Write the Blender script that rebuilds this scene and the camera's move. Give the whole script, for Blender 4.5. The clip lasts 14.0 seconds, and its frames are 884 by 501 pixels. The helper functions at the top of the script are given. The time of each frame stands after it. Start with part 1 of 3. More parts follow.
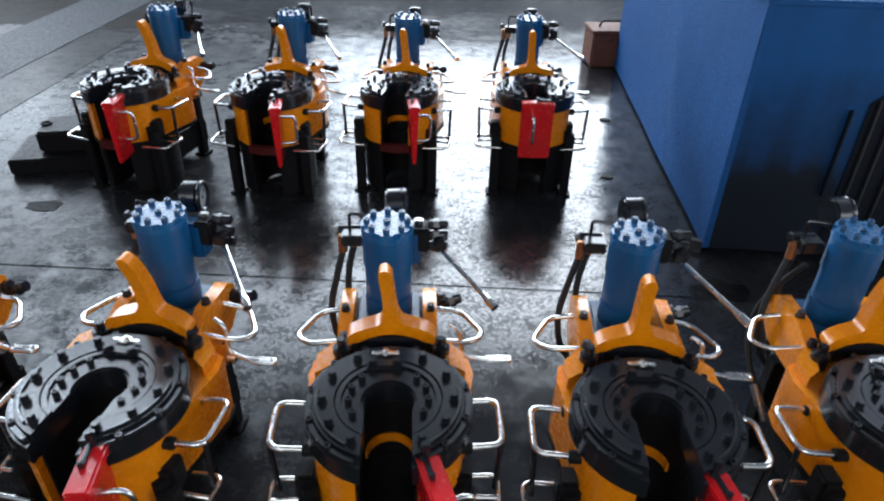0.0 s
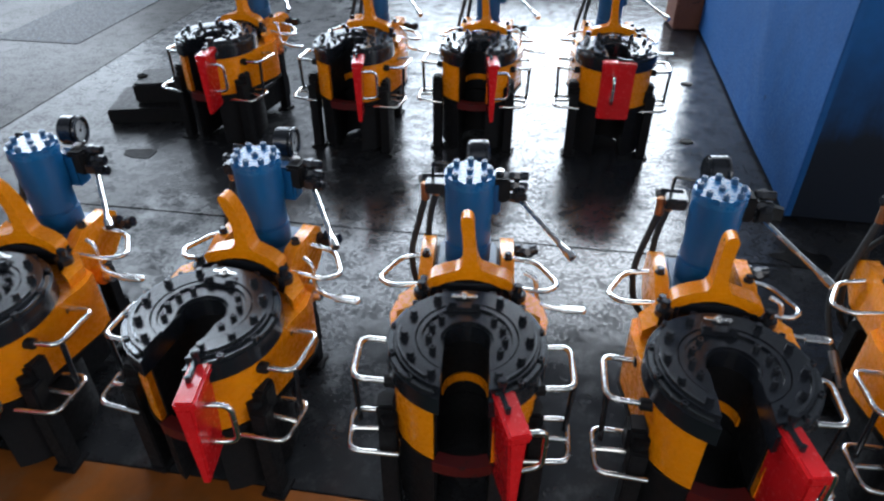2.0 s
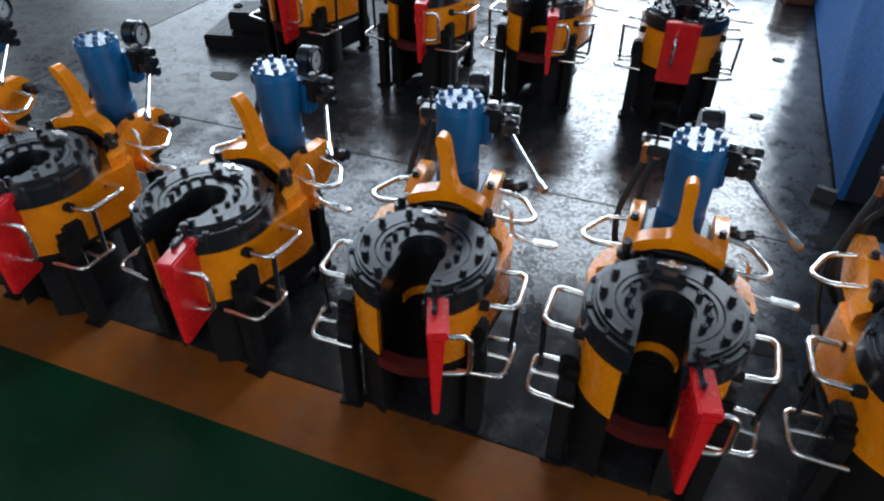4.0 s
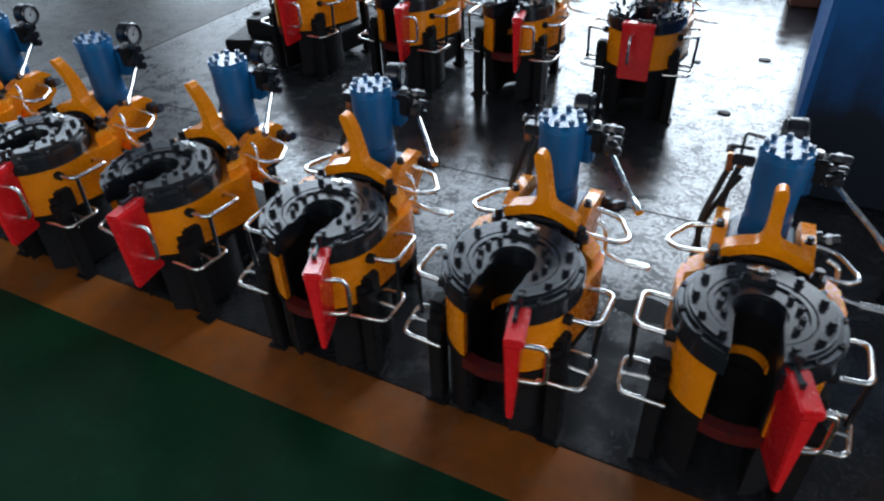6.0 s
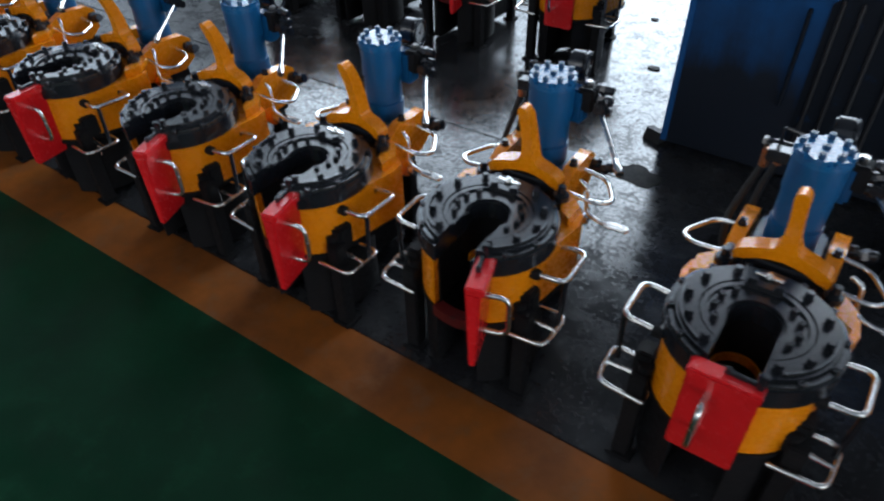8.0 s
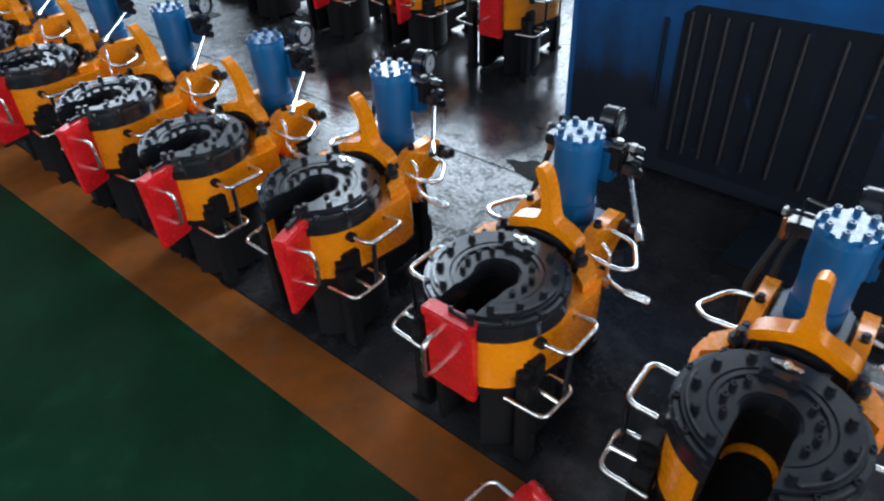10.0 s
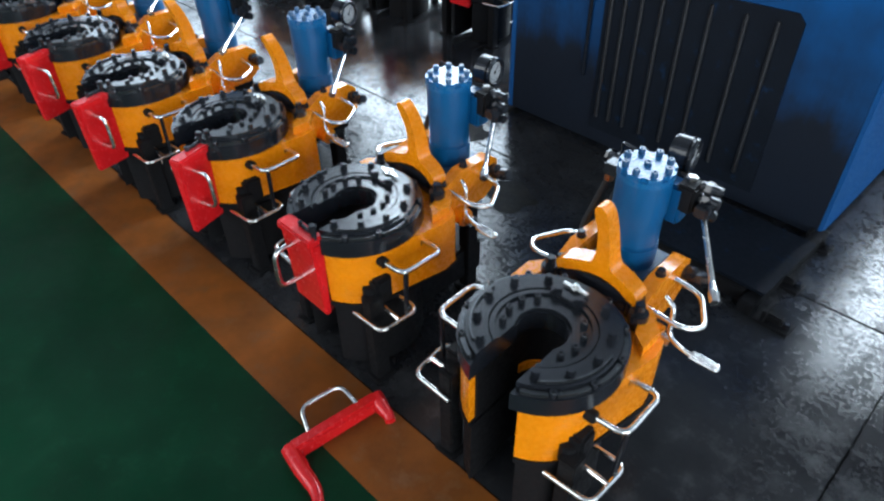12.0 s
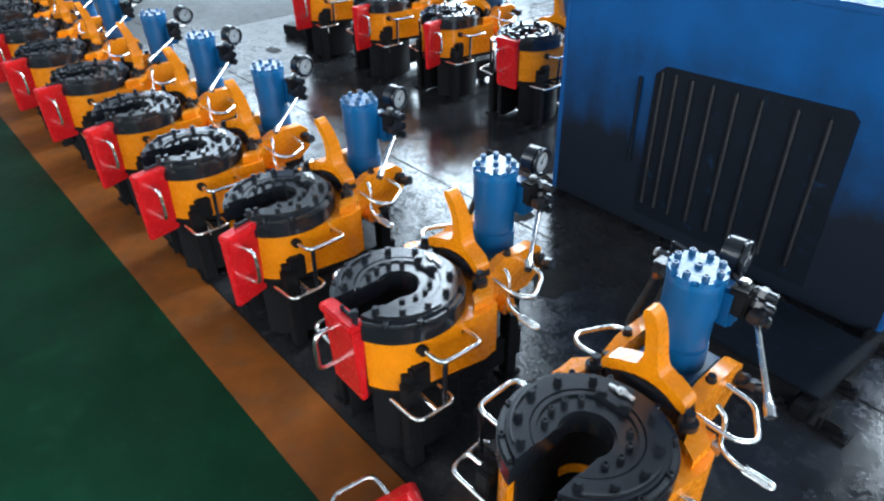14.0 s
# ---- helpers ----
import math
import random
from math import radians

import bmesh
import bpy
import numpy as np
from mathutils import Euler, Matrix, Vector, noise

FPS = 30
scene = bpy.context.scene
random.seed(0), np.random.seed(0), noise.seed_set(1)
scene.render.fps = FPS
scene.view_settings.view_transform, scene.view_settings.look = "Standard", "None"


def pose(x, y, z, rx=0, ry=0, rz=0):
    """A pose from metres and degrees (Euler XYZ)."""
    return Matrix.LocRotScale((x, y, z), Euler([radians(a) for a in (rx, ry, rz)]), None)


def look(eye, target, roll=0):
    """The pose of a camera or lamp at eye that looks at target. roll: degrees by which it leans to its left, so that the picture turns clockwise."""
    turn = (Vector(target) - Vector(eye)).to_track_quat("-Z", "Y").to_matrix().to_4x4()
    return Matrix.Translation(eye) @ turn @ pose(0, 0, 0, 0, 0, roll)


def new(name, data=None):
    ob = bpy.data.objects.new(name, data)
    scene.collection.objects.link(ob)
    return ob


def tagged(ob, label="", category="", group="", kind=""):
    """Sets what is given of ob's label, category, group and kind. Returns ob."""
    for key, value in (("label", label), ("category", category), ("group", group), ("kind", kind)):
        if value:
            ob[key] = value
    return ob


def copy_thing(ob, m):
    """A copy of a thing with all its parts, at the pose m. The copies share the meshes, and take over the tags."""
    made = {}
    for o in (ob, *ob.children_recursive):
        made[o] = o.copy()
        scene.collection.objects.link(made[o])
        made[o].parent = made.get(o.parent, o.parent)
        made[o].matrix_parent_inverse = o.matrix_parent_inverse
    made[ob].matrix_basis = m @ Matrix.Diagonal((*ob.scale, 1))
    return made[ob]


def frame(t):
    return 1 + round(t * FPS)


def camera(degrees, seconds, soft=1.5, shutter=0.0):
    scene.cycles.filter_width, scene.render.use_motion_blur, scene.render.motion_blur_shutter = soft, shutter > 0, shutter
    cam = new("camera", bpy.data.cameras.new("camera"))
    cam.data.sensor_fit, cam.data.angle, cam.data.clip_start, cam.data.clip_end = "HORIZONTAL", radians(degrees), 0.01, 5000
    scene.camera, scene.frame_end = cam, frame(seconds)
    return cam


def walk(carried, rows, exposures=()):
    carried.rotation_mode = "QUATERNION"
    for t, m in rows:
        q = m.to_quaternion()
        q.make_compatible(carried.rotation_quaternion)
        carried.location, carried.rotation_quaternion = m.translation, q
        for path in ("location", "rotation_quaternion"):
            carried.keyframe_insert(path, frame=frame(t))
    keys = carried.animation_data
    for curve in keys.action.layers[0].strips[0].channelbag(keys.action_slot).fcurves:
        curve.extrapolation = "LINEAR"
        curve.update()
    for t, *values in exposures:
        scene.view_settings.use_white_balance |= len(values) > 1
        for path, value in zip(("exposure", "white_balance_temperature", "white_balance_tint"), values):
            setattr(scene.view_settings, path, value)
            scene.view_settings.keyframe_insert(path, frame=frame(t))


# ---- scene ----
cam = camera(67.70, 14.0, 2.2, 0.4)
rows = [
    (0.0, pose(0.1794, -1.1488, 1.6681, 57.489, -1.197, 3.020)),
    (0.5, pose(0.1799, -1.1596, 1.6685, 57.236, -0.953, 3.324)),
    (1.0, pose(0.1792, -1.1754, 1.6633, 56.300, -0.551, 3.845)),
    (1.5, pose(0.1522, -1.1969, 1.6562, 55.076, -0.234, 6.170)),
    (2.0, pose(0.1403, -1.2297, 1.6543, 54.613, -0.110, 8.866)),
    (4.5, pose(0.6809, -1.3559, 1.6009, 51.745, -0.532, 21.855)),
    (5.0, pose(0.8010, -1.4073, 1.6341, 52.477, -0.609, 21.153)),
    (5.5, pose(0.9619, -1.4007, 1.6429, 53.338, 0.669, 24.110)),
    (6.0, pose(1.1474, -1.3844, 1.6570, 52.959, 1.895, 26.605)),
    (6.5, pose(1.3360, -1.3701, 1.6461, 53.422, 1.177, 27.387)),
    (7.0, pose(1.5511, -1.3752, 1.6529, 51.331, -0.880, 27.033)),
    (7.5, pose(1.7456, -1.3304, 1.6441, 50.772, 1.221, 30.667)),
    (8.0, pose(2.0227, -1.2507, 1.6365, 50.049, 0.932, 34.572)),
    (10.5, pose(2.9446, -1.0831, 1.6911, 51.661, 2.144, 40.698)),
    (11.0, pose(3.1219, -1.0778, 1.6573, 50.321, -0.588, 40.986)),
    (11.5, pose(3.2595, -1.0325, 1.6356, 49.961, 0.114, 42.059)),
    (12.0, pose(3.3221, -0.9204, 1.6383, 50.693, 1.008, 44.975)),
    (12.5, pose(3.3324, -0.8535, 1.6673, 54.893, 3.136, 46.370)),
    (13.0, pose(3.3247, -0.8325, 1.6479, 57.149, 2.525, 47.878)),
    (13.5, pose(3.3034, -0.8500, 1.6457, 57.156, 1.863, 48.926)),
    (14.0, pose(3.2714, -0.8945, 1.6853, 56.328, 1.012, 48.935)),
]
walk(cam, rows, [(0.0, 0.32, 6350, 10), (2.0, 0.32, 6350, 10), (5.0, 0.12, 6250, 8), (6.5, 0.04, 6250, 8), (7.5, -0.05, 6200, 8), (8.0, -0.05, 6200, 8),
                 (10.5, 0.75, 6200, 7), (11.0, 0.76, 6200, 7), (12.0, 0.93, 6100, 5), (12.5, 1.14, 6050, 4), (14.0, 1.2, 6050, 4)])

# ---- world and light ----
world = bpy.data.worlds.new("world")
scene.world = world
world.use_nodes = True
wn = world.node_tree
sky = wn.nodes.new("ShaderNodeTexSky")
sky.sky_type, sky.sun_disc = "NISHITA", False
sky.sun_elevation, sky.sun_rotation = radians(40), radians(10)
wn.links.new(sky.outputs[0], wn.nodes["Background"].inputs[0])
wn.nodes["Background"].inputs[1].default_value = 0.1


def area(name, m, sx, sy, watts, colour):
    lamp = bpy.data.lights.new(name, "AREA")
    lamp.shape, lamp.size, lamp.size_y, lamp.energy, lamp.color = "RECTANGLE", sx, sy, watts, colour
    ob = new(name, lamp)
    ob.matrix_world = m
    return ob


# hall daylight from windows out of view: three tall north, clerestory, west
COOL = (0.80, 0.90, 1.0)
area("north_window_light", look((0.5, 11.9, 5.75), (0.5, 0, 5.75)), 7.0, 7.1, 1410, COOL)
area("north_window_light", look((-5.75, 11.9, 6.8), (-5.75, 0, 6.8)), 5.5, 7.2, 650, COOL)
area("north_window_light", look((-11.35, 11.9, 5.85), (-11.35, 0, 5.85)), 5.7, 7.3, 1130, COOL)
area("clerestory_light", look((-11.35, 11.9, 13.75), (-11.35, 0, 13.75)), 5.7, 1.5, 620, COOL)
area("west_window_light", look((-17.9, 8.5, 6.3), (0, 8.5, 6.3)), 6.5, 6.6, 480, COOL)
# added fill from south and east: brightens front and side faces, no source seen
area("south_window_light", look((-1.0, -8.9, 5.5), (-1.0, 0, 5.5)), 7.0, 4.0, 240, (1.0, 0.97, 0.92))
area("east_gate_light", look((8.9, -3.6, 2.0), (0, -3.6, 2.0)), 6.8, 3.8, 260, (0.95, 0.97, 1.0))
area("east_window_light", look((8.9, 7.25, 6.5), (0, 7.25, 6.5)), 7.5, 7.0, 140, COOL)


# ---- materials ----
def nodes_of(name):
    m = bpy.data.materials.new(name)
    m.use_nodes = True
    return m, m.node_tree, m.node_tree.nodes["Principled BSDF"]


def noise_node(t, scale, detail=4.0, rough=0.55, coords="Object"):
    c = t.nodes.new("ShaderNodeTexCoord")
    n = t.nodes.new("ShaderNodeTexNoise")
    n.inputs["Scale"].default_value, n.inputs["Detail"].default_value, n.inputs["Roughness"].default_value = scale, detail, rough
    t.links.new(c.outputs[coords], n.inputs["Vector"])
    return n


def ramp(t, source, stops):
    r = t.nodes.new("ShaderNodeValToRGB")
    while len(r.color_ramp.elements) < len(stops):
        r.color_ramp.elements.new(0.5)
    for e, (p, c) in zip(r.color_ramp.elements, stops):
        e.position, e.color = p, (*c, 1) if len(c) == 3 else c
    t.links.new(source, r.inputs[0])
    return r.outputs[0]


def grey(v):
    return (v, v, v)


def mix(t, factor, a, b, blend="MIX"):
    m = t.nodes.new("ShaderNodeMix")
    m.data_type, m.blend_type = "RGBA", blend
    for socket, v in ((m.inputs[0], factor), (m.inputs[6], a), (m.inputs[7], b)):
        if hasattr(v, "is_linked"):
            t.links.new(v, socket)
        else:
            socket.default_value = v if isinstance(v, float) else (*v, 1)
    return m.outputs[2]


def bump(t, p, source, strength, distance):
    b = t.nodes.new("ShaderNodeBump")
    b.inputs["Strength"].default_value, b.inputs["Distance"].default_value = strength, distance
    t.links.new(source, b.inputs["Height"])
    t.links.new(b.outputs[0], p.inputs["Normal"])


def paint(name, colour, dark, rough=0.3, wear=0.66, coat=0.0, metal=0.0, relief=0.12, spread=1.0):
    """Sprayed enamel: slight change of tone, oil smears and grime spots, orange-peel relief."""
    m, t, p = nodes_of(name)
    big, fine, smear = noise_node(t, 7, 3), noise_node(t, 60, 5, 0.7), noise_node(t, 18, 6, 0.65)
    tone = mix(t, ramp(t, big.outputs[0], [(0.3, grey(0.0)), (0.75, grey(1.0))]), colour, tuple(c * 0.78 for c in colour))
    spots = ramp(t, smear.outputs[0], [(wear, grey(0.0)), (wear + 0.07, grey(0.85))])
    t.links.new(mix(t, spots, tone, dark), p.inputs["Base Color"])
    t.links.new(ramp(t, fine.outputs[0], [(0.3, grey(rough * (1 - 0.25 * spread))), (0.75, grey(min(1.0, rough * (1 + 0.6 * spread))))]), p.inputs["Roughness"])
    p.inputs["Metallic"].default_value = metal
    p.inputs["Coat Weight"].default_value = coat
    p.inputs["Coat Roughness"].default_value = 0.12
    bump(t, p, fine.outputs[0], relief, 0.002)
    return m


def concrete(name, base, dark, light, rough_lo, rough_hi, spec=0.5, speck=0.0, dry=None):
    """Trowelled floor: broad patches, worn blotches, and matt pits in an oily film."""
    m, t, p = nodes_of(name)
    huge, big, mid, fine = noise_node(t, 0.8, 5, 0.6), noise_node(t, 2.6, 6, 0.62), noise_node(t, 9, 8, 0.72), noise_node(t, 55, 6, 0.75)
    tone = mix(t, ramp(t, big.outputs[0], [(0.35, grey(0.0)), (0.7, grey(1.0))]), base, dark)
    worn = ramp(t, mid.outputs[0], [(0.52, grey(0.0)), (0.66, grey(0.8))])
    t.links.new(mix(t, worn, tone, light), p.inputs["Base Color"])
    wet = mix(t, 0.5, ramp(t, mid.outputs[0], [(0.40, grey(rough_lo)), (0.62, grey(rough_hi))]),
              ramp(t, huge.outputs[0], [(0.40, grey(rough_lo)), (0.60, grey(rough_hi))]))
    pits = mix(t, 0.45, fine.outputs[0], mid.outputs[0])
    film = ramp(t, pits, [(0.44, grey(spec * (1 - speck))), (0.53, grey(spec))])
    patch = ramp(t, huge.outputs[0], [(0.36, grey(1.0 - 0.35 * speck)), (0.58, grey(1.0))])
    gloss = mix(t, 1.0, film, patch, "MULTIPLY")
    if dry:
        # a dry, dusty stretch of the floor with a ragged border
        c = t.nodes.new("ShaderNodeTexCoord")
        flat = t.nodes.new("ShaderNodeVectorMath")
        flat.operation = "DISTANCE"
        flat.inputs[1].default_value = (dry[0], dry[1], 0)
        t.links.new(c.outputs["Object"], flat.inputs[0])
        far = t.nodes.new("ShaderNodeMath")
        far.operation = "MULTIPLY_ADD"
        t.links.new(mix(t, 0.4, big.outputs[0], mid.outputs[0]), far.inputs[0])
        far.inputs[1].default_value = 2.4
        t.links.new(flat.outputs["Value"], far.inputs[2])
        near = t.nodes.new("ShaderNodeMath")
        near.operation = "DIVIDE"
        t.links.new(far.outputs[0], near.inputs[0])
        near.inputs[1].default_value = dry[2] + 2.4
        dust = ramp(t, near.outputs[0], [(0.70, grey(1.0)), (0.86, grey(0.0))])
        gloss = mix(t, dust, gloss, mix(t, 1.0, gloss, grey(0.14), "MULTIPLY"))
        wet = mix(t, dust, wet, mix(t, 1.0, wet, grey(1.7), "MULTIPLY"))
    t.links.new(gloss, p.inputs["Specular IOR Level"])
    t.links.new(wet, p.inputs["Roughness"])
    h = mix(t, 0.35, mid.outputs[0], fine.outputs[0])
    bump(t, p, h, 0.17, 0.005)
    return m


YELLOW = paint("yellow_enamel", (0.95, 0.285, 0.002), (0.12, 0.04, 0.008), 0.27, 0.72, 0.25, 0.0, 0.0, 0.1)
BLUE = paint("blue_enamel", (0.006, 0.088, 0.235), (0.005, 0.028, 0.065), 0.32, 0.72, 0.0, 0.0, 0.03, 0.3)
CAP_BLUE = paint("polished_blue_enamel", (0.012, 0.12, 0.30), (0.008, 0.035, 0.08), 0.26, 0.85, 0.0, 0.0, 0.04)
CAP_BLUE.node_tree.nodes["Principled BSDF"].inputs["Specular IOR Level"].default_value = 0.65
BLUE_DARK = paint("deep_blue_enamel", (0.018, 0.075, 0.17), (0.01, 0.03, 0.06), 0.3, 0.7)
RED = paint("red_enamel", (0.70, 0.012, 0.016), (0.16, 0.01, 0.01), 0.24, 0.74, 0.35, 0.0, 0.05, 0.5)
DARK_RED = paint("dark_red_enamel", (0.10, 0.006, 0.006), (0.02, 0.01, 0.01), 0.4, 0.6)
BLACK = paint("oiled_black_steel", (0.016, 0.018, 0.023), (0.012, 0.012, 0.012), 0.21, 0.8, 0.0, 0.2, 0.0, 0.25)
BLACK.node_tree.nodes["Principled BSDF"].inputs["Specular IOR Level"].default_value = 0.68
DARK = paint("black_paint", (0.010, 0.010, 0.011), (0.014, 0.012, 0.010), 0.5, 0.62)
RAIL = paint("polished_dark_steel", (0.10, 0.105, 0.11), (0.04, 0.04, 0.04), 0.2, 0.7, 0.0, 0.8, 0.03)
DARK.node_tree.nodes["Principled BSDF"].inputs["Specular IOR Level"].default_value = 0.15
RUBBER = paint("black_rubber", (0.014, 0.014, 0.014), (0.03, 0.03, 0.03), 0.55, 0.7)
CHROME = paint("chrome", (0.84, 0.83, 0.80), (0.55, 0.50, 0.43), 0.2, 0.80, 0.0, 1.0)
STEEL = paint("bare_steel", (0.42, 0.41, 0.40), (0.12, 0.10, 0.08), 0.3, 0.62, 0.0, 1.0)
BRASS = paint("copper_fitting", (0.55, 0.27, 0.13), (0.12, 0.06, 0.03), 0.3, 0.66, 0.0, 1.0)
DIAL = paint("dial_white", (0.45, 0.47, 0.48), (0.38, 0.38, 0.37), 0.35, 0.85)
CABINET = paint("blue_sheet_steel", (0.012, 0.085, 0.26), (0.008, 0.02, 0.045), 0.6, 0.66)
CABINET.node_tree.nodes["Principled BSDF"].inputs["Specular IOR Level"].default_value = 0.2
GRIME = paint("grimy_blue_black", (0.007, 0.010, 0.016), (0.008, 0.022, 0.050), 0.5, 0.60)
GRIME.node_tree.nodes["Principled BSDF"].inputs["Specular IOR Level"].default_value = 0.15
def darker_below(name, colour, low_colour):
    """Blue sheet steel that turns black towards the bottom, with a ragged, vertically streaked edge."""
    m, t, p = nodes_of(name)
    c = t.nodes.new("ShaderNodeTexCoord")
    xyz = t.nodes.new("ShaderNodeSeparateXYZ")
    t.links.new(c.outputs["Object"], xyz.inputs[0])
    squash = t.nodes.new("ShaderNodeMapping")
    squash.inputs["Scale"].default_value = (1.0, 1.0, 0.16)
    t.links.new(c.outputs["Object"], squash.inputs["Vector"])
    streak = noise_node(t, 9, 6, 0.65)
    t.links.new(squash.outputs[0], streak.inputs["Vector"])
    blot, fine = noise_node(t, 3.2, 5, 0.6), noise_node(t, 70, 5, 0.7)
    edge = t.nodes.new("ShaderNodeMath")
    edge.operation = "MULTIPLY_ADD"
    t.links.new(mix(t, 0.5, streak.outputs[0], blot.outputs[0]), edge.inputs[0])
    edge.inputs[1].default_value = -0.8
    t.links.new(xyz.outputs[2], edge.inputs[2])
    low_part = ramp(t, edge.outputs[0], [(0.0, grey(0.97)), (0.16, grey(0.6)), (0.50, grey(0.0))])
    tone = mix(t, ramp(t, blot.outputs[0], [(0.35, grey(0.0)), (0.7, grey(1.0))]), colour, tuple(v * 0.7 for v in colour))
    t.links.new(mix(t, low_part, tone, low_colour), p.inputs["Base Color"])
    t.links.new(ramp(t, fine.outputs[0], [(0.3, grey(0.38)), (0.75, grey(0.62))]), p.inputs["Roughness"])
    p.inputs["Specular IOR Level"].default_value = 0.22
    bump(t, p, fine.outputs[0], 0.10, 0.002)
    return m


FRONT_BLUE = darker_below("front_blue_sheet", (0.007, 0.085, 0.27), (0.010, 0.012, 0.016))
BAR = paint("greasy_grille_bar", (0.020, 0.021, 0.024), (0.010, 0.010, 0.012), 0.34, 0.55)
CRATE = paint("brown_crate", (0.17, 0.06, 0.035), (0.05, 0.02, 0.015), 0.6, 0.58)
# dark sheet for the unseen west wall and roof; keeps ring reflections dim
DARK_SHEET = paint("dark_hall_sheet", (0.16, 0.165, 0.18), (0.05, 0.05, 0.05), 0.8, 0.6)
WALL = paint("hall_wall", (0.42, 0.43, 0.46), (0.08, 0.08, 0.08), 0.8, 0.6)
FLOOR = concrete("oily_concrete", (0.024, 0.025, 0.027), (0.013, 0.013, 0.015), (0.042, 0.043, 0.045), 0.11, 0.23, 0.72, 0.85, (-3.6, 2.8, 3.1))
WORN = concrete("worn_concrete", (0.018, 0.017, 0.016), (0.010, 0.010, 0.010), (0.032, 0.030, 0.028), 0.26, 0.46, 0.07, 0.8)
DUSTY = concrete("dusty_concrete", (0.020, 0.018, 0.0155), (0.010, 0.009, 0.008), (0.034, 0.031, 0.027), 0.4, 0.7, 0.04, 0.8)
GREEN = concrete("green_floor_paint", (0.0016, 0.031, 0.0115), (0.0011, 0.019, 0.007), (0.0036, 0.040, 0.016), 0.35, 0.6, 0.15)
STRIPE = concrete("orange_floor_stripe", (0.27, 0.080, 0.011), (0.10, 0.034, 0.008), (0.17, 0.075, 0.030), 0.35, 0.65, 0.2)


# ---- shapes ----
def part(name, bm, material, parent=None, label=""):
    me = bpy.data.meshes.new(name)
    bmesh.ops.recalc_face_normals(bm, faces=bm.faces)
    bm.to_mesh(me)
    bm.free()
    me.materials.append(material)
    ob = new(name, me)
    ob.parent = parent
    if label:
        ob["label"] = label
    return ob


def shade(ob, angle=40):
    ob.data.shade_smooth()
    ob.data.set_sharp_from_angle(angle=radians(angle))
    return ob


def bevel_sharp(bm, width, segments=2, angle=35):
    if width > 0:
        edges = [e for e in bm.edges if len(e.link_faces) == 2 and e.calc_face_angle(0) > radians(angle)]
        bmesh.ops.bevel(bm, geom=edges, offset=width, segments=segments, affect="EDGES", clamp_overlap=True)
    return bm


def box(sx, sy, sz, m=None, bevel=0.004):
    bm = bmesh.new()
    bmesh.ops.create_cube(bm, size=1.0, matrix=Matrix.Diagonal((sx, sy, sz, 1)))
    bevel_sharp(bm, bevel)
    bmesh.ops.transform(bm, matrix=m or Matrix(), verts=bm.verts)
    return bm


def cyl(r, h, m=None, seg=24, bevel=0.003, r2=None):
    """A cylinder from z = 0 to h."""
    bm = bmesh.new()
    bmesh.ops.create_cone(bm, cap_ends=True, segments=seg, radius1=r, radius2=r if r2 is None else r2, depth=h,
                          matrix=Matrix.Translation((0, 0, h / 2)))
    if bevel > 0:
        edges = [e for e in bm.edges if any(len(f.verts) > 4 for f in e.link_faces)]
        bmesh.ops.bevel(bm, geom=edges, offset=bevel, segments=2, affect="EDGES", clamp_overlap=True)
    bmesh.ops.transform(bm, matrix=m or Matrix(), verts=bm.verts)
    return bm


def joined(*bms):
    out = bmesh.new()
    for b in bms:
        me = bpy.data.meshes.new("tmp")
        b.to_mesh(me)
        b.free()
        out.from_mesh(me)
        bpy.data.meshes.remove(me)
    return out


def prism(outline, z0, z1, bevel=0.004):
    bm = bmesh.new()
    low = [bm.verts.new((x, y, z0)) for x, y in outline]
    high = [bm.verts.new((x, y, z1)) for x, y in outline]
    n = len(outline)
    bm.faces.new(low[::-1])
    bm.faces.new(high)
    for i in range(n):
        bm.faces.new((low[i], low[(i + 1) % n], high[(i + 1) % n], high[i]))
    bevel_sharp(bm, bevel)
    return bm


def arc(r, a0, a1, n, cx=0.0, cy=0.0):
    return [(cx + r * math.cos(radians(a0 + (a1 - a0) * i / n)), cy + r * math.sin(radians(a0 + (a1 - a0) * i / n))) for i in range(n + 1)]


RING_X, RING_Y = 0.012, -0.03


def horseshoe(r, inner, slot, n=44):
    """Plan of a disc open towards -y."""
    a = math.degrees(math.asin(min(1.0, slot / r)))
    b = math.degrees(math.asin(min(1.0, slot / inner)))
    return arc(r, -90 + a, 270 - a, n, RING_X, RING_Y) + arc(inner, 270 - b, -90 + b, n // 2, RING_X, RING_Y)


def arc_band(r0, r1, a0, a1, n=10):
    return arc(r1, a0, a1, n, RING_X, RING_Y) + arc(r0, a1, a0, n, RING_X, RING_Y)


def smooth_path(points, radius, steps=5):
    pts = [Vector(p) for p in points]
    out = [pts[0]]
    for a, b, c in zip(pts, pts[1:], pts[2:]):
        u, v = (a - b), (c - b)
        k = min(radius, u.length * 0.45, v.length * 0.45)
        p, q = b + u.normalized() * k, b + v.normalized() * k
        for i in range(steps + 1):
            s = i / steps
            out.append(p * (1 - s) ** 2 + b * 2 * s * (1 - s) + q * s ** 2)
    out.append(pts[-1])
    return out


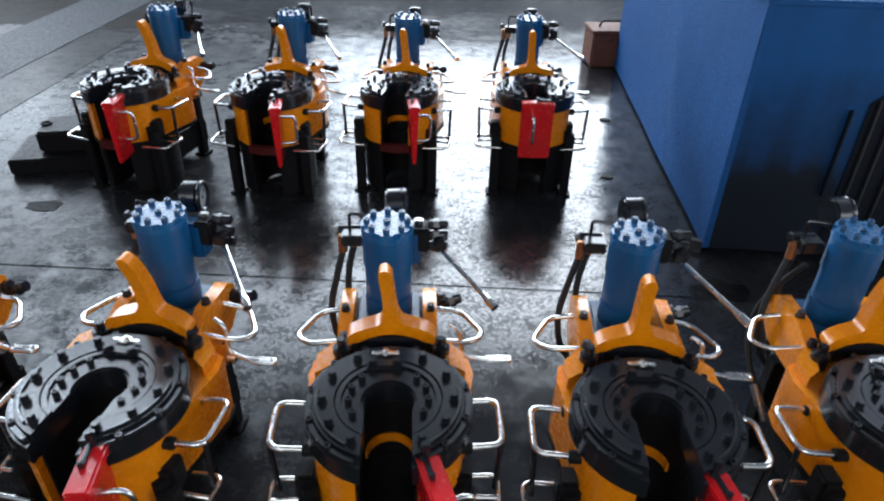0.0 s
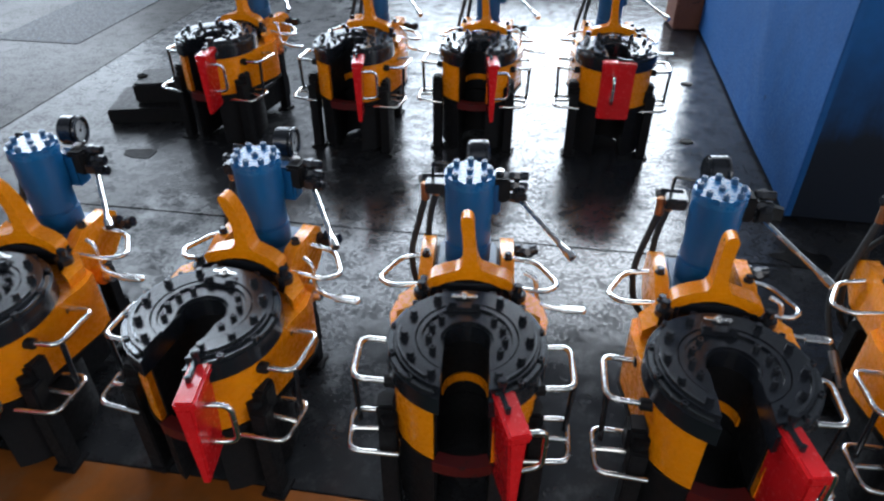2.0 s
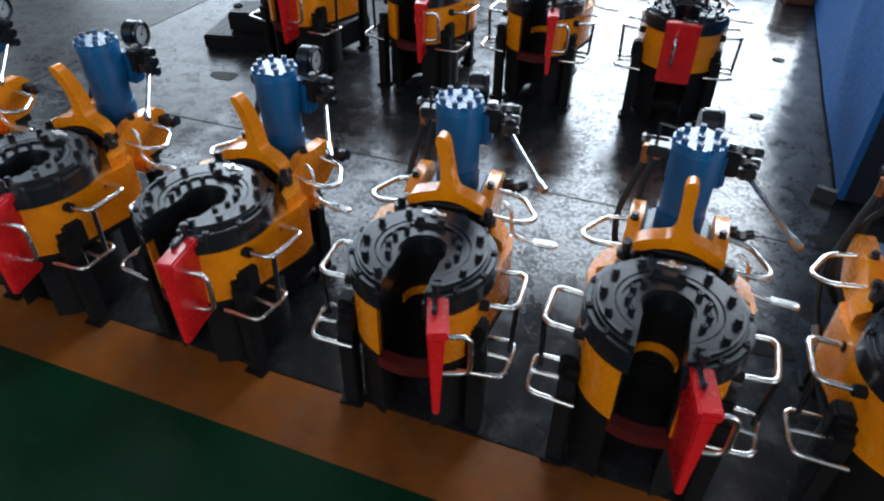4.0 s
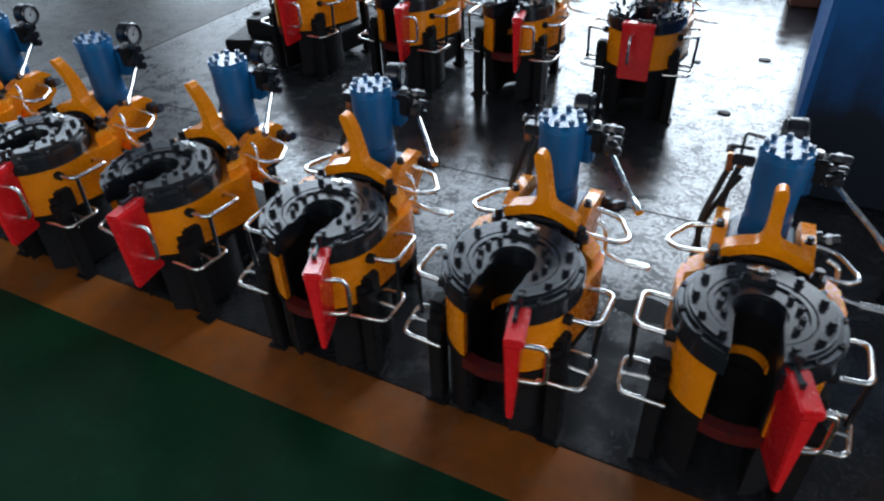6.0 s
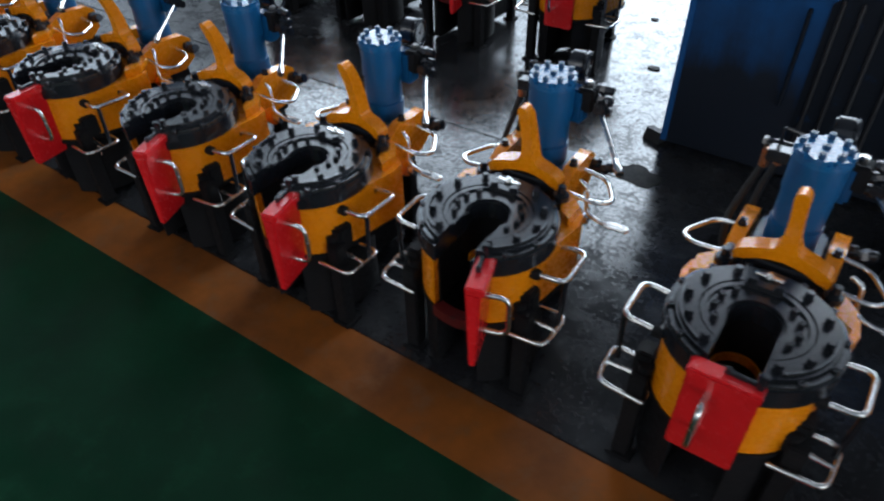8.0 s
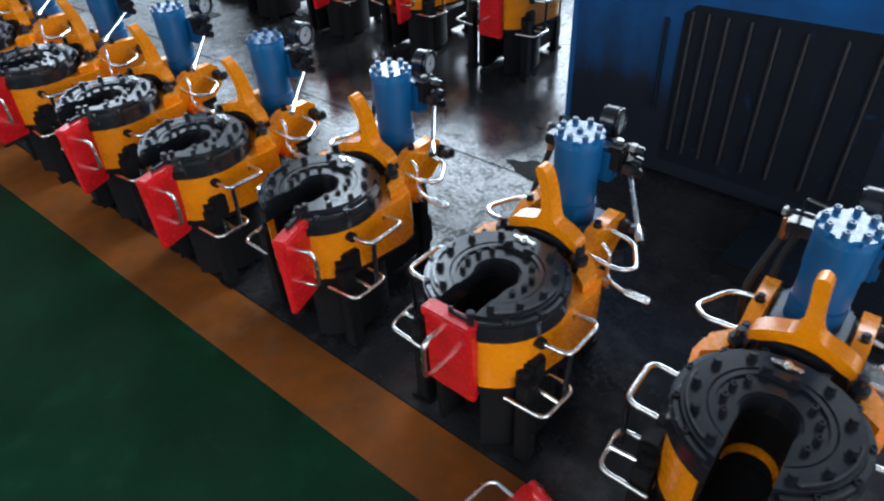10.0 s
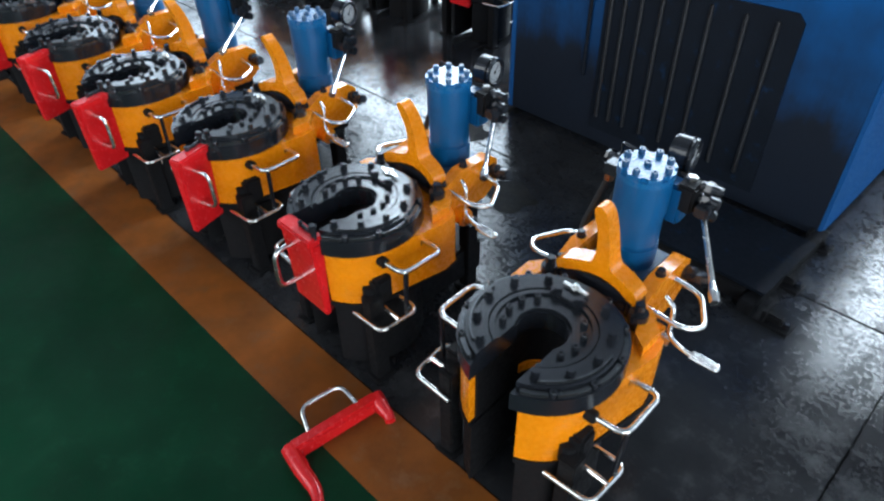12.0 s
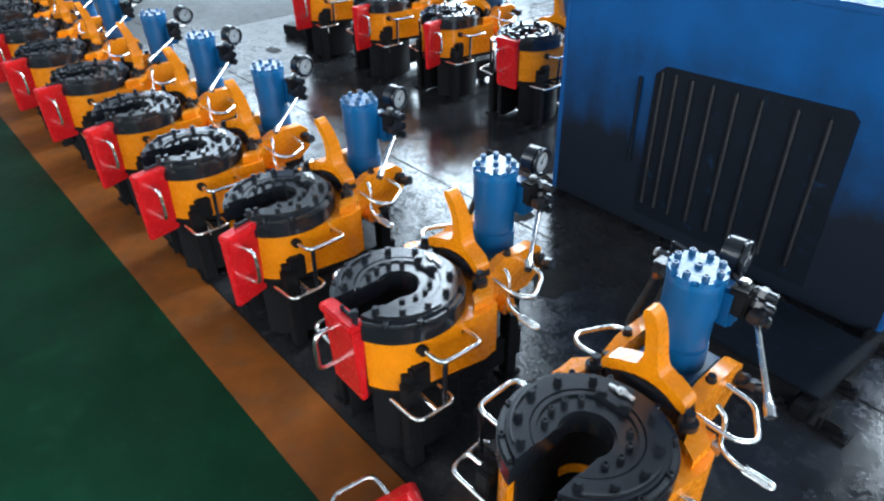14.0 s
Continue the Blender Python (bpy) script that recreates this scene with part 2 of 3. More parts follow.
def tube(points, r, bend=0.02, seg=10, taper=None):
    """A round bar along a bent path."""
    path = smooth_path(points, bend) if bend > 0 else [Vector(p) for p in points]
    bm, rings, side = bmesh.new(), [], None
    for i, p in enumerate(path):
        d = (path[min(i + 1, len(path) - 1)] - path[max(i - 1, 0)]).normalized()
        if side is None:
            side = d.orthogonal().normalized()
        side = (side - d * side.dot(d)).normalized()
        up = d.cross(side)
        rr = r if taper is None else taper(i / (len(path) - 1))
        rings.append([bm.verts.new(p + (side * math.cos(a) + up * math.sin(a)) * rr) for a in (2 * math.pi * k / seg for k in range(seg))])
    for a, b in zip(rings, rings[1:]):
        for k in range(seg):
            bm.faces.new((a[k], a[(k + 1) % seg], b[(k + 1) % seg], b[k]))
    bm.faces.new(rings[0][::-1])
    bm.faces.new(rings[-1])
    return bm


def along(p, q):
    """A pose at p whose z axis points at q."""
    return Matrix.Translation(p) @ (Vector(q) - Vector(p)).to_track_quat("Z", "Y").to_matrix().to_4x4()


def empty(name, m, label, category, group=""):
    ob = new(name)
    ob.empty_display_size = 0.1
    ob.matrix_basis = m
    return tagged(ob, label, category, group)


def hex_bolt(r, h):
    return joined(cyl(r * 1.25, h * 0.22, None, 12, 0), cyl(r, h, None, 6, r * 0.14))


def cap_screw(r, h):
    """A socket-head screw with its recess."""
    out = arc(r, 0, 330, 11)
    bm = bmesh.new()
    rings = []
    for rr, z in ((r, 0), (r, h * 0.92), (r * 0.9, h), (r * 0.5, h), (r * 0.45, h * 0.55)):
        rings.append([bm.verts.new((x / r * rr, y / r * rr, z)) for x, y in out])
    for a, b in zip(rings, rings[1:]):
        for k in range(12):
            bm.faces.new((a[k], a[(k + 1) % 12], b[(k + 1) % 12], b[k]))
    bm.faces.new(rings[-1])
    return bm


# ---- the hall ----
def slab(name, x0, x1, y0, y1, z0, z1, material, bevel=0.0):
    ob = part(name, box(x1 - x0, y1 - y0, z1 - z0, Matrix.Translation(((x0 + x1) / 2, (y0 + y1) / 2, (z0 + z1) / 2)), bevel), material)
    return tagged(ob, kind="structure")


floor = tagged(new("floor"), "dark oily concrete workshop floor with expansion joints", "floor", kind="structure")
JX = [-18.0, -9.0, -2.95, 3.35, 9.0]
JY = [-0.165, 1.185, 5.2, 12.0]
GAP = 0.005
for a, b in zip(JX, JX[1:]):
    for c, d in zip(JY, JY[1:]):
        part("concrete_slab", box(b - a - GAP, d - c - GAP, 0.12, Matrix.Translation(((a + b) / 2, (c + d) / 2, -0.06)), 0.003), FLOOR if b > -2.9 else WORN if d < 5.3 else DUSTY, floor)
slab("joint_bed", -18, 9, -0.2, 12, -0.2, -0.118, DARK)
slab("floor_channel", -4.15, -3.42, 3.35, 11.8, -0.05, 0.004, GRIME)
tagged(bpy.data.objects["floor_channel"], "dark grimy cover strip let into the floor", "floor channel")
slab("floor_stripe", -18, 9, -0.395, -0.1675, -0.12, 0.0, STRIPE)
tagged(bpy.data.objects["floor_stripe"], "scuffed orange painted stripe on the floor", "floor marking")
slab("green_floor", -18, 9, -9, -0.395, -0.12, 0.0, GREEN)
tagged(bpy.data.objects["green_floor"], "glossy green painted walkway floor", "floor")
# unseen walls and roof, added to close the room and hold the lamp openings
for x0, x1, z0, z1 in ((-18, -4.5, -0.12, 15), (2.5, 9, -0.12, 15), (-4.5, 2.5, -0.12, 3.5), (-4.5, 2.5, 7.5, 15)):
    slab("wall_south", x0, x1, -9.2, -9, z0, z1, WALL)
for y0, y1, z0, z1 in ((-9, 5.25, -0.12, 15), (11.75, 12, -0.12, 15), (5.25, 11.75, -0.12, 3.0), (5.25, 11.75, 9.6, 15)):
    slab("wall_west", -18.2, -18, y0, y1, z0, z1, DARK_SHEET)
for y0, y1, z0, z1 in ((-9, -7, -0.12, 15), (0, 3.5, -0.12, 15), (11, 12, -0.12, 15), (3.5, 11, -0.12, 3.0), (3.5, 11, 10.0, 15), (-7, 0, 3.9, 15)):
    slab("wall_east", 9, 9.2, y0, y1, z0, z1, WALL)
for x0, x1, z0, z1 in ((-18, -14.2, -0.12, 15), (4, 9, -0.12, 15), (-3, 4, -0.12, 2.2), (-8.5, -3, -0.12, 3.2), (-14.2, -8.5, -0.12, 2.2), (-8.5, -3, 10.4, 15), (-3, 4, 9.3, 15), (-14.2, -8.5, 9.5, 13.0), (-14.2, -8.5, 14.5, 15)):
    slab("wall_north", x0, x1, 12, 12.2, z0, z1, WALL)
slab("ceiling", -18.2, 9.2, -9.2, 12.2, 15, 15.2, DARK_SHEET)


# ---- power tong ----
def handle(name, points, parent, r=0.0075, label="chromed bent-bar handle", bend=0.03):
    return shade(part(name, tube(points, r, bend), CHROME, parent, label), 60)


def power_tong():
    top = empty("power_tong", Matrix(), "orange-yellow hydraulic power tong with black rotary ring", "power tong")
    # lower backup body and legs
    shade(part("backup_body", prism(horseshoe(0.182, 0.075, 0.07), 0.03, 0.265, 0.006), DARK, top, "black lower backup clamp body"))
    part("backup_frame", box(0.22, 0.30, 0.13, pose(0, 0.27, 0.125), 0.008), DARK, top)
    for x, y in ((-0.178, -0.14), (0.196, -0.14), (-0.10, 0.36), (0.10, 0.36)):
        leg = part("leg", box(0.045, 0.05, 0.33, pose(x, y, 0.175), 0.004), DARK, top)
        part("foot", box(0.07, 0.075, 0.012, pose(x, y, 0.006), 0.003), DARK, leg)
        part("hanger_rod", cyl(0.009, 0.13, pose(x * 0.9, y + 0.045, 0.2), 12, 0), CHROME, top, "bright hanger rod")
    # gear case
    s = math.degrees(math.asin(0.07 / 0.19))
    right = arc(0.19, -90 + s, -26, 16, RING_X, RING_Y)
    back = [(0.226, 0.125), (0.217, 0.180), (0.165, 0.207), (-0.145, 0.207), (-0.193, 0.180), (-0.202, 0.125)]
    inner = arc(0.07, 180, 0, 12, RING_X, RING_Y)
    outline = right + back + arc(0.19, 206, 270 - s, 16, RING_X, RING_Y) + inner
    shade(part("gear_case", prism(outline, 0.292, 0.472, 0.006), YELLOW, top))
    shade(part("bottom_plate", prism([(x * 1.02, y * 1.02) for x, y in outline], 0.274, 0.290, 0.003), DARK, top))
    liner = [(0.0815, -0.185)] + arc(0.0695, 0, 180, 16, RING_X, RING_Y) + [(-0.0575, -0.185), (-0.051, -0.185)] + arc(0.063, 180, 0, 16, RING_X, RING_Y) + [(0.075, -0.185)]
    shade(part("throat_liner", prism(liner, 0.292, 0.4735, 0.001), DARK, top, "blackened throat liner"))
    shade(part("throat_lip", prism(arc_band(0.0575, 0.0625, 2, 178, 18), 0.330, 0.358, 0.001), YELLOW, top))
    # raised rear deck that carries the motor
    deck = [(0.118, 0.208), (0.118, 0.46), (-0.118, 0.46), (-0.118, 0.208)]
    shade(part("rear_deck", prism(deck, 0.450, 0.472, 0.004), DARK, top))
    shade(part("gear_box", prism([(0.085, 0.208), (0.085, 0.44), (-0.085, 0.44), (-0.085, 0.208)], 0.33, 0.448, 0.006), DARK, top))
    # black block added in place of the shade in the gap under the yoke
    part("yoke_bed", box(0.18, 0.04, 0.06, pose(0.012, 0.212, 0.504), 0.006), BLACK, top)
    for sx, dx in ((1, 0.012), (-1, 0.010)):
        ramp_plan = [(sx * 0.118 + dx, 0.232), (sx * 0.150 + dx, 0.13), (sx * 0.190 + dx, 0.100), (sx * 0.192 + dx, 0.170), (sx * 0.145 + dx, 0.225)]
        shade(part("case_ramp", prism(ramp_plan, 0.4735, 0.503, 0.006), YELLOW, top))
    for sx in (-1, 1):
        cheek = prism([(0.208, -0.11), (0.40, -0.11), (0.455, -0.07), (0.455, 0.015), (0.42, 0.040), (0.29, 0.042), (0.215, 0.008)], -0.019, 0.019, 0.004)
        bmesh.ops.transform(cheek, matrix=Matrix(((0, 0, 1, sx * 0.116), (1, 0, 0, 0), (0, 1, 0, 0.495), (0, 0, 0, 1))), verts=cheek.verts)
        shade(part("cheek_plate", cheek, YELLOW, top))
        for y in (0.225, 0.315):
            part("clamp_bolt", hex_bolt(0.011, 0.02), BLACK, top).matrix_basis = pose(sx * 0.118, y, 0.5365 if y > 0.25 else 0.508)
        part("pivot_block", joined(cyl(0.024, 0.05, pose(sx * 0.130 + 0.012, 0.178, 0.474), 16, 0.004), cyl(0.013, 0.075, pose(sx * 0.130 + 0.012, 0.178, 0.474), 8, 0.002)), BLACK, top)
    # rotary ring stack
    shade(part("ring_housing", prism(horseshoe(0.200, 0.060, 0.056, 56), 0.474, 0.526, 0.005), BLACK, top))
    shade(part("ring_plate", prism(horseshoe(0.180, 0.128, 0.056, 56), 0.526, 0.545, 0.003), BLACK, top))
    shade(part("cam_plate", prism(horseshoe(0.126, 0.066, 0.056, 44), 0.526, 0.536, 0.002), BLACK, top))
    shade(part("inner_lip", prism(horseshoe(0.124, 0.112, 0.056, 44), 0.536, 0.543, 0.002), BLACK, top))
    for a0, a1 in ((-68, -50), (-44, -22), (-15, 8), (15, 34), (146, 166), (172, 195), (202, 224), (230, 248)):
        shade(part("guard_strip", prism(arc_band(0.182, 0.194, a0, a1), 0.526, 0.536, 0.003), RAIL, top))
    for a0, a1 in ((-58, 8), (172, 238)):
        shade(part("wear_rail", prism(arc_band(0.166, 0.171, a0, a1, 16), 0.545, 0.552, 0.0015), RAIL, top))
    bolt = hex_bolt(0.0100, 0.020)
    me = None
    for a in (-60, -32, -4, 26, 58, 122, 154, 184, 212, 240):
        if me is None:
            ob = shade(part("ring_bolt", bolt, BLACK, top))
            me = ob.data
        else:
            ob = new("ring_bolt", me)
            ob.parent = top
        ob.matrix_basis = pose(RING_X + 0.154 * math.cos(radians(a)), RING_Y + 0.154 * math.sin(radians(a)), 0.545, 0, 0, a * 1.7)
    me = None
    for r, angles in ((0.094, (-30, -5, 20, 45, 135, 160, 185, 210)), (0.188, (-47, -18.5, 11.5, 42, 70, 110, 138, 169, 198.5, 227))):
        for a in angles:
            if me is None:
                ob = shade(part("socket_screw", cap_screw(0.0085, 0.017), BLACK, top))
                me = ob.data
            else:
                ob = new("socket_screw", me)
                ob.parent = top
            ob.matrix_basis = pose(RING_X + r * math.cos(radians(a)), RING_Y + r * math.sin(radians(a)), 0.536 if r < 0.1 else 0.526)
    wing = joined(cyl(0.013, 0.012, pose(0, 0.115, 0.546), 14, 0.002), cyl(0.007, 0.02, pose(0, 0.115, 0.546), 10, 0.002),
                  box(0.07, 0.012, 0.006, pose(0, 0.115, 0.554), 0.002))
    shade(part("wing_nut", wing, CHROME, top, "bright wing nut"))
    shade(part("stop_block", joined(box(0.09, 0.03, 0.014, pose(0, 0.085, 0.543), 0.003), cyl(0.012, 0.022, pose(-0.03, 0.083, 0.54), 10), cyl(0.012, 0.022, pose(0.03, 0.083, 0.54), 10)), BLACK, top))
    # lifting fork: a cross yoke that flares into an upright horn
    half = [(0.113, 0.533), (0.117, 0.549), (0.112, 0.561), (0.097, 0.568), (0.070, 0.574), (0.045, 0.578), (0.030, 0.583), (0.0232, 0.594), (0.0192, 0.611),
            (0.0178, 0.634), (0.0168, 0.656), (0.0165, 0.680), (0.0168, 0.705), (0.0176, 0.728), (0.0168, 0.746), (0.011, 0.759)]
    low = [(0.0, 0.549), (0.03, 0.547), (0.06, 0.542), (0.085, 0.534), (0.103, 0.527)]
    loop = low + half + [(0.0, 0.7635)] + [(-x, z) for x, z in half[::-1]] + [(-x, z) for x, z in low[:0:-1]]
    bm = prism([(x, z) for x, z in loop], -1.0, 1.0, 0)
    for v in bm.verts:
        x, z, side = v.co.x, v.co.y, v.co.z
        q = max(0.0, min(1.0, (z - 0.59) / 0.165))
        thick = 0.026 - 0.007 * q - 0.005 * max(0.0, abs(x) / 0.112 - 0.7)
        y = 0.228 - 0.022 * min(1.0, abs(x) / 0.111) ** 2 + 0.012 * q * (1 - q) - 0.036 * q * q
        v.co = Vector((x + 0.012 * (1 - q), y - side * thick, z - 0.008 * (1 - q)))
    bevel_sharp(bm, 0.0075, 3, 40)
    shade(part("lifting_fork", bm, YELLOW, top), 50)
    part("horn_pin", cyl(0.004, 0.034, pose(-0.017, 0.194, 0.742, 0, 90, 0), 10, 0), BLACK, top)
    for sx in (-1, 1):
        shade(part("yoke_foot", cyl(0.020, 0.055, pose(0.012 + sx * 0.102, 0.203, 0.474), 16, 0.004), BLACK, top))
    # hydraulic motor
    MY = 0.373
    shade(part("motor_flange", box(0.172, 0.165, 0.026, pose(0, MY, 0.487), 0.008), BLUE_DARK, top))
    shade(part("motor_base", cyl(0.067, 0.094, pose(0, MY, 0.472), 32, 0.004), BLUE, top))
    shade(part("motor_body", joined(cyl(0.064, 0.10, pose(0, MY, 0.565), 32, 0.004), cyl(0.068, 0.11, pose(0, MY, 0.655), 32, 0.004)), BLUE, top))
    notched = []
    for k in range(8):
        notched += arc(0.0705, k * 45 - 14, k * 45 + 14, 4, 0, MY)
        notched += arc(0.0635, k * 45 + 16.5, k * 45 + 28.5, 2, 0, MY)
    cap = shade(part("motor_cap", joined(cyl(0.0705, 0.017, pose(0, MY, 0.755), 40, 0.001), prism(notched, 0.772, 0.783, 0.0015)), CAP_BLUE, top))
    me = None
    for k in range(8):
        if me is None:
            ob = shade(part("cap_bolt", cap_screw(0.0088, 0.023), BLUE_DARK, cap))
            me = ob.data
        else:
            ob = new("cap_bolt", me)
            ob.parent = cap
        ob.matrix_basis = pose(0.055 * math.cos(radians(k * 45)), MY + 0.055 * math.sin(radians(k * 45)), 0.775)
    part("centre_plug", cap_screw(0.0095, 0.010), BLUE_DARK, cap).matrix_basis = pose(0, MY, 0.783)
    # valve block, fittings, hoses
    valve = shade(part("valve_block", box(0.05, 0.06, 0.075, pose(0.09, 0.442, 0.70), 0.006), DARK, top, "dark hydraulic valve block"))
    for z, r in ((0.735, 0.014), (0.70, 0.016), (0.665, 0.015)):
        part("valve_spool", joined(cyl(r, 0.055, pose(0.112, 0.448, z, 0, 90, 0), 14), cyl(r * 1.25, 0.018, pose(0.125, 0.448, z, 0, 90, 0), 6, 0.002)), BLACK, valve)
    part("lever_clevis", joined(box(0.035, 0.05, 0.03, pose(0.142, 0.425, 0.690), 0.004), cyl(0.012, 0.05, pose(0.148, 0.425, 0.660), 12)), BLACK, top)
    lever = handle("control_lever", [(0.144, 0.424, 0.672), (0.276, 0.240, 0.614)], top, 0.0072, "long chromed control lever", 0)
    shade(part("lever_end", tube([(0.251, 0.275, 0.6250), (0.267, 0.2525, 0.6180), (0.271, 0.247, 0.6162), (0.286, 0.226, 0.6095)], 0.012, 0, 12, lambda s: (0.0065, 0.0105, 0.0125, 0.012)[round(s * 3)]), CHROME, lever))
    part("side_fitting", joined(box(0.06, 0.07, 0.035, pose(-0.098, 0.43, 0.710), 0.004), cyl(0.012, 0.075, pose(-0.15, 0.445, 0.720, 0, 90, 0), 12), cyl(0.016, 0.012, pose(-0.15, 0.445, 0.720, 0, 90, 0), 6)), BLACK, top)
    for k, (x, y) in enumerate(((-0.130, 0.440), (-0.100, 0.470))):
        shade(part("hose_ferrule", joined(cyl(0.013, 0.055, pose(x, y, 0.65), 14), cyl(0.015, 0.014, pose(x, y, 0.69), 6)), BRASS, top, "coppery hose ferrule"))
        shade(part("hose", tube([(x, y, 0.66), (x - 0.02, y - 0.01, 0.58), (x - 0.045 + 0.02 * k, y - 0.03, 0.48), (x - 0.03 + 0.02 * k, y - 0.04, 0.36), (x * 0.7, y - 0.02, 0.26)], 0.010, 0.08), RUBBER, top, "black hydraulic hose"), 60)
    part("tee_pipe", tube([(-0.05, 0.43, 0.772), (-0.108, 0.445, 0.772), (-0.108, 0.445, 0.72)], 0.005, 0.01, 8), BLACK, top)
    # pressure gauge, its face turned to +x
    stem = joined(tube([(0.088, 0.46, 0.715), (0.080, 0.495, 0.705), (0.040, 0.525, 0.700), (0.022, 0.535, 0.712)], 0.009, 0.02), cyl(0.014, 0.03, pose(0.085, 0.452, 0.72), 6))
    gauge = shade(part("pressure_gauge", cyl(0.047, 0.05, pose(-0.010, 0.528, 0.752, 0, 90, 8), 32, 0.006), BLACK, top, "round black pressure gauge with white dial"))
    part("gauge_stem", stem, STEEL, gauge)
    g = pose(0.040, 0.535, 0.752, 0, 90, 8)
    part("dial", cyl(0.034, 0.002, g @ pose(0, 0, 0.0004), 32, 0), DIAL, gauge, "white gauge dial")
    ticks = []
    for k in range(11):
        a = radians(-135 + 27 * k)
        ticks.append(box(0.006, 0.0016, 0.0008, g @ pose(0.026 * math.cos(a), 0.026 * math.sin(a), 0.0032, 0, 0, math.degrees(a)), 0))
    part("dial_marks", joined(*ticks), DARK, gauge)
    part("needle", joined(box(0.034, 0.002, 0.001, g @ pose(-0.008, 0.006, 0.0045, 0, 0, 140), 0), cyl(0.004, 0.003, g @ pose(0, 0, 0.0026), 10, 0)), DARK, gauge)
    shade(part("bezel", tube([g @ Vector((0.0405 * math.cos(radians(a)), 0.0405 * math.sin(radians(a)), 0.003)) for a in range(0, 361, 10)], 0.0078, 0, 8), BLACK, gauge))
    # handles
    for sx in (-1, 1):
        up = handle("side_handle", [(sx * 0.165 + 0.01, 0.055, 0.435), (sx * 0.278 + 0.006, 0.058, 0.442), (sx * 0.276 + 0.006, -0.090, 0.444), (sx * 0.165 + 0.01, -0.090, 0.437)], top)
        part("handle_post", tube([(sx * 0.274 + 0.006, -0.078, 0.440), (sx * 0.268 + 0.006, -0.080, 0.28)], 0.0075, 0, 10), BLACK, up)
        low = handle("lower_handle", [(sx * 0.15, -0.045, 0.275), (sx * 0.284, -0.045, 0.280), (sx * 0.276, -0.178, 0.276), (sx * 0.15, -0.178, 0.268)], top, 0.0072)
        part("cross_bar", tube([(sx * 0.16, -0.112, 0.286), (sx * 0.279, -0.112, 0.279)], 0.0068, 0, 10), CHROME, low)
        handle("rear_handle", [(sx * 0.122, 0.235, 0.492), (sx * 0.225 + 0.006, 0.244, 0.476), (sx * 0.262 + 0.006, 0.285, 0.470), (sx * 0.205 + 0.004, 0.388, 0.472), (sx * 0.118, 0.378, 0.494)], top)
        part("side_bracket", joined(box(0.05, 0.06, 0.09, pose(sx * 0.185, -0.10, 0.34), 0.008), cyl(0.022, 0.06, pose(sx * 0.175, -0.13, 0.30), 12)), DARK, top)
        part("handle_boss", cyl(0.016, 0.035, pose(sx * 0.165 + 0.010, -0.090, 0.437, 0, sx * 90, 0), 12), DARK, top)
        part("handle_boss", cyl(0.016, 0.03, pose(sx * 0.172 + 0.010, 0.055, 0.436, 0, sx * 90, 0), 12), DARK, top)
    shift = handle("shift_lever", [(0.165, 0.26, 0.53), (0.195, 0.25, 0.52), (0.205, 0.235, 0.44), (0.25, 0.225, 0.43), (0.325, 0.225, 0.43)], top, 0.0065)
    shade(part("lever_grip", tube([(0.272, 0.2335, 0.43), (0.338, 0.2335, 0.43), (0.338, 0.2165, 0.43), (0.272, 0.2165, 0.43)], 0.0062, 0.008, 10), CHROME, shift))
    shade(part("rear_boss", cyl(0.030, 0.09, pose(0.085, 0.275, 0.385, 0, 90, 0), 20, 0.005), YELLOW, top))
    shade(part("boss_cap", cyl(0.019, 0.03, pose(0.172, 0.275, 0.385, 0, 90, 0), 14, 0.003), CHROME, top, "bright boss cap"))
    shade(part("port_block", box(0.07, 0.055, 0.11, pose(0.055, 0.437, 0.675), 0.008), BLUE, top))
    # inlet couplings at the back
    for x in (0.10, 0.145):
        part("coupling", joined(cyl(0.017, 0.07, pose(x, 0.43, 0.47, 0, 70, 0), 14), cyl(0.021, 0.02, pose(x + 0.03, 0.43, 0.48, 0, 70, 0), 6)), BLACK, top)
    return top



def backup_gate(parent, data=[]):
    """The lower gate that closes the backup clamp under the throat."""
    if not data:
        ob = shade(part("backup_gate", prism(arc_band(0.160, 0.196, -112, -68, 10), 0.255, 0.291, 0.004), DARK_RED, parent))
        data.append(ob.data)
    else:
        ob = new("backup_gate", data[0])
        ob.parent = parent
    ob["label"] = "dark red lower gate across the throat"


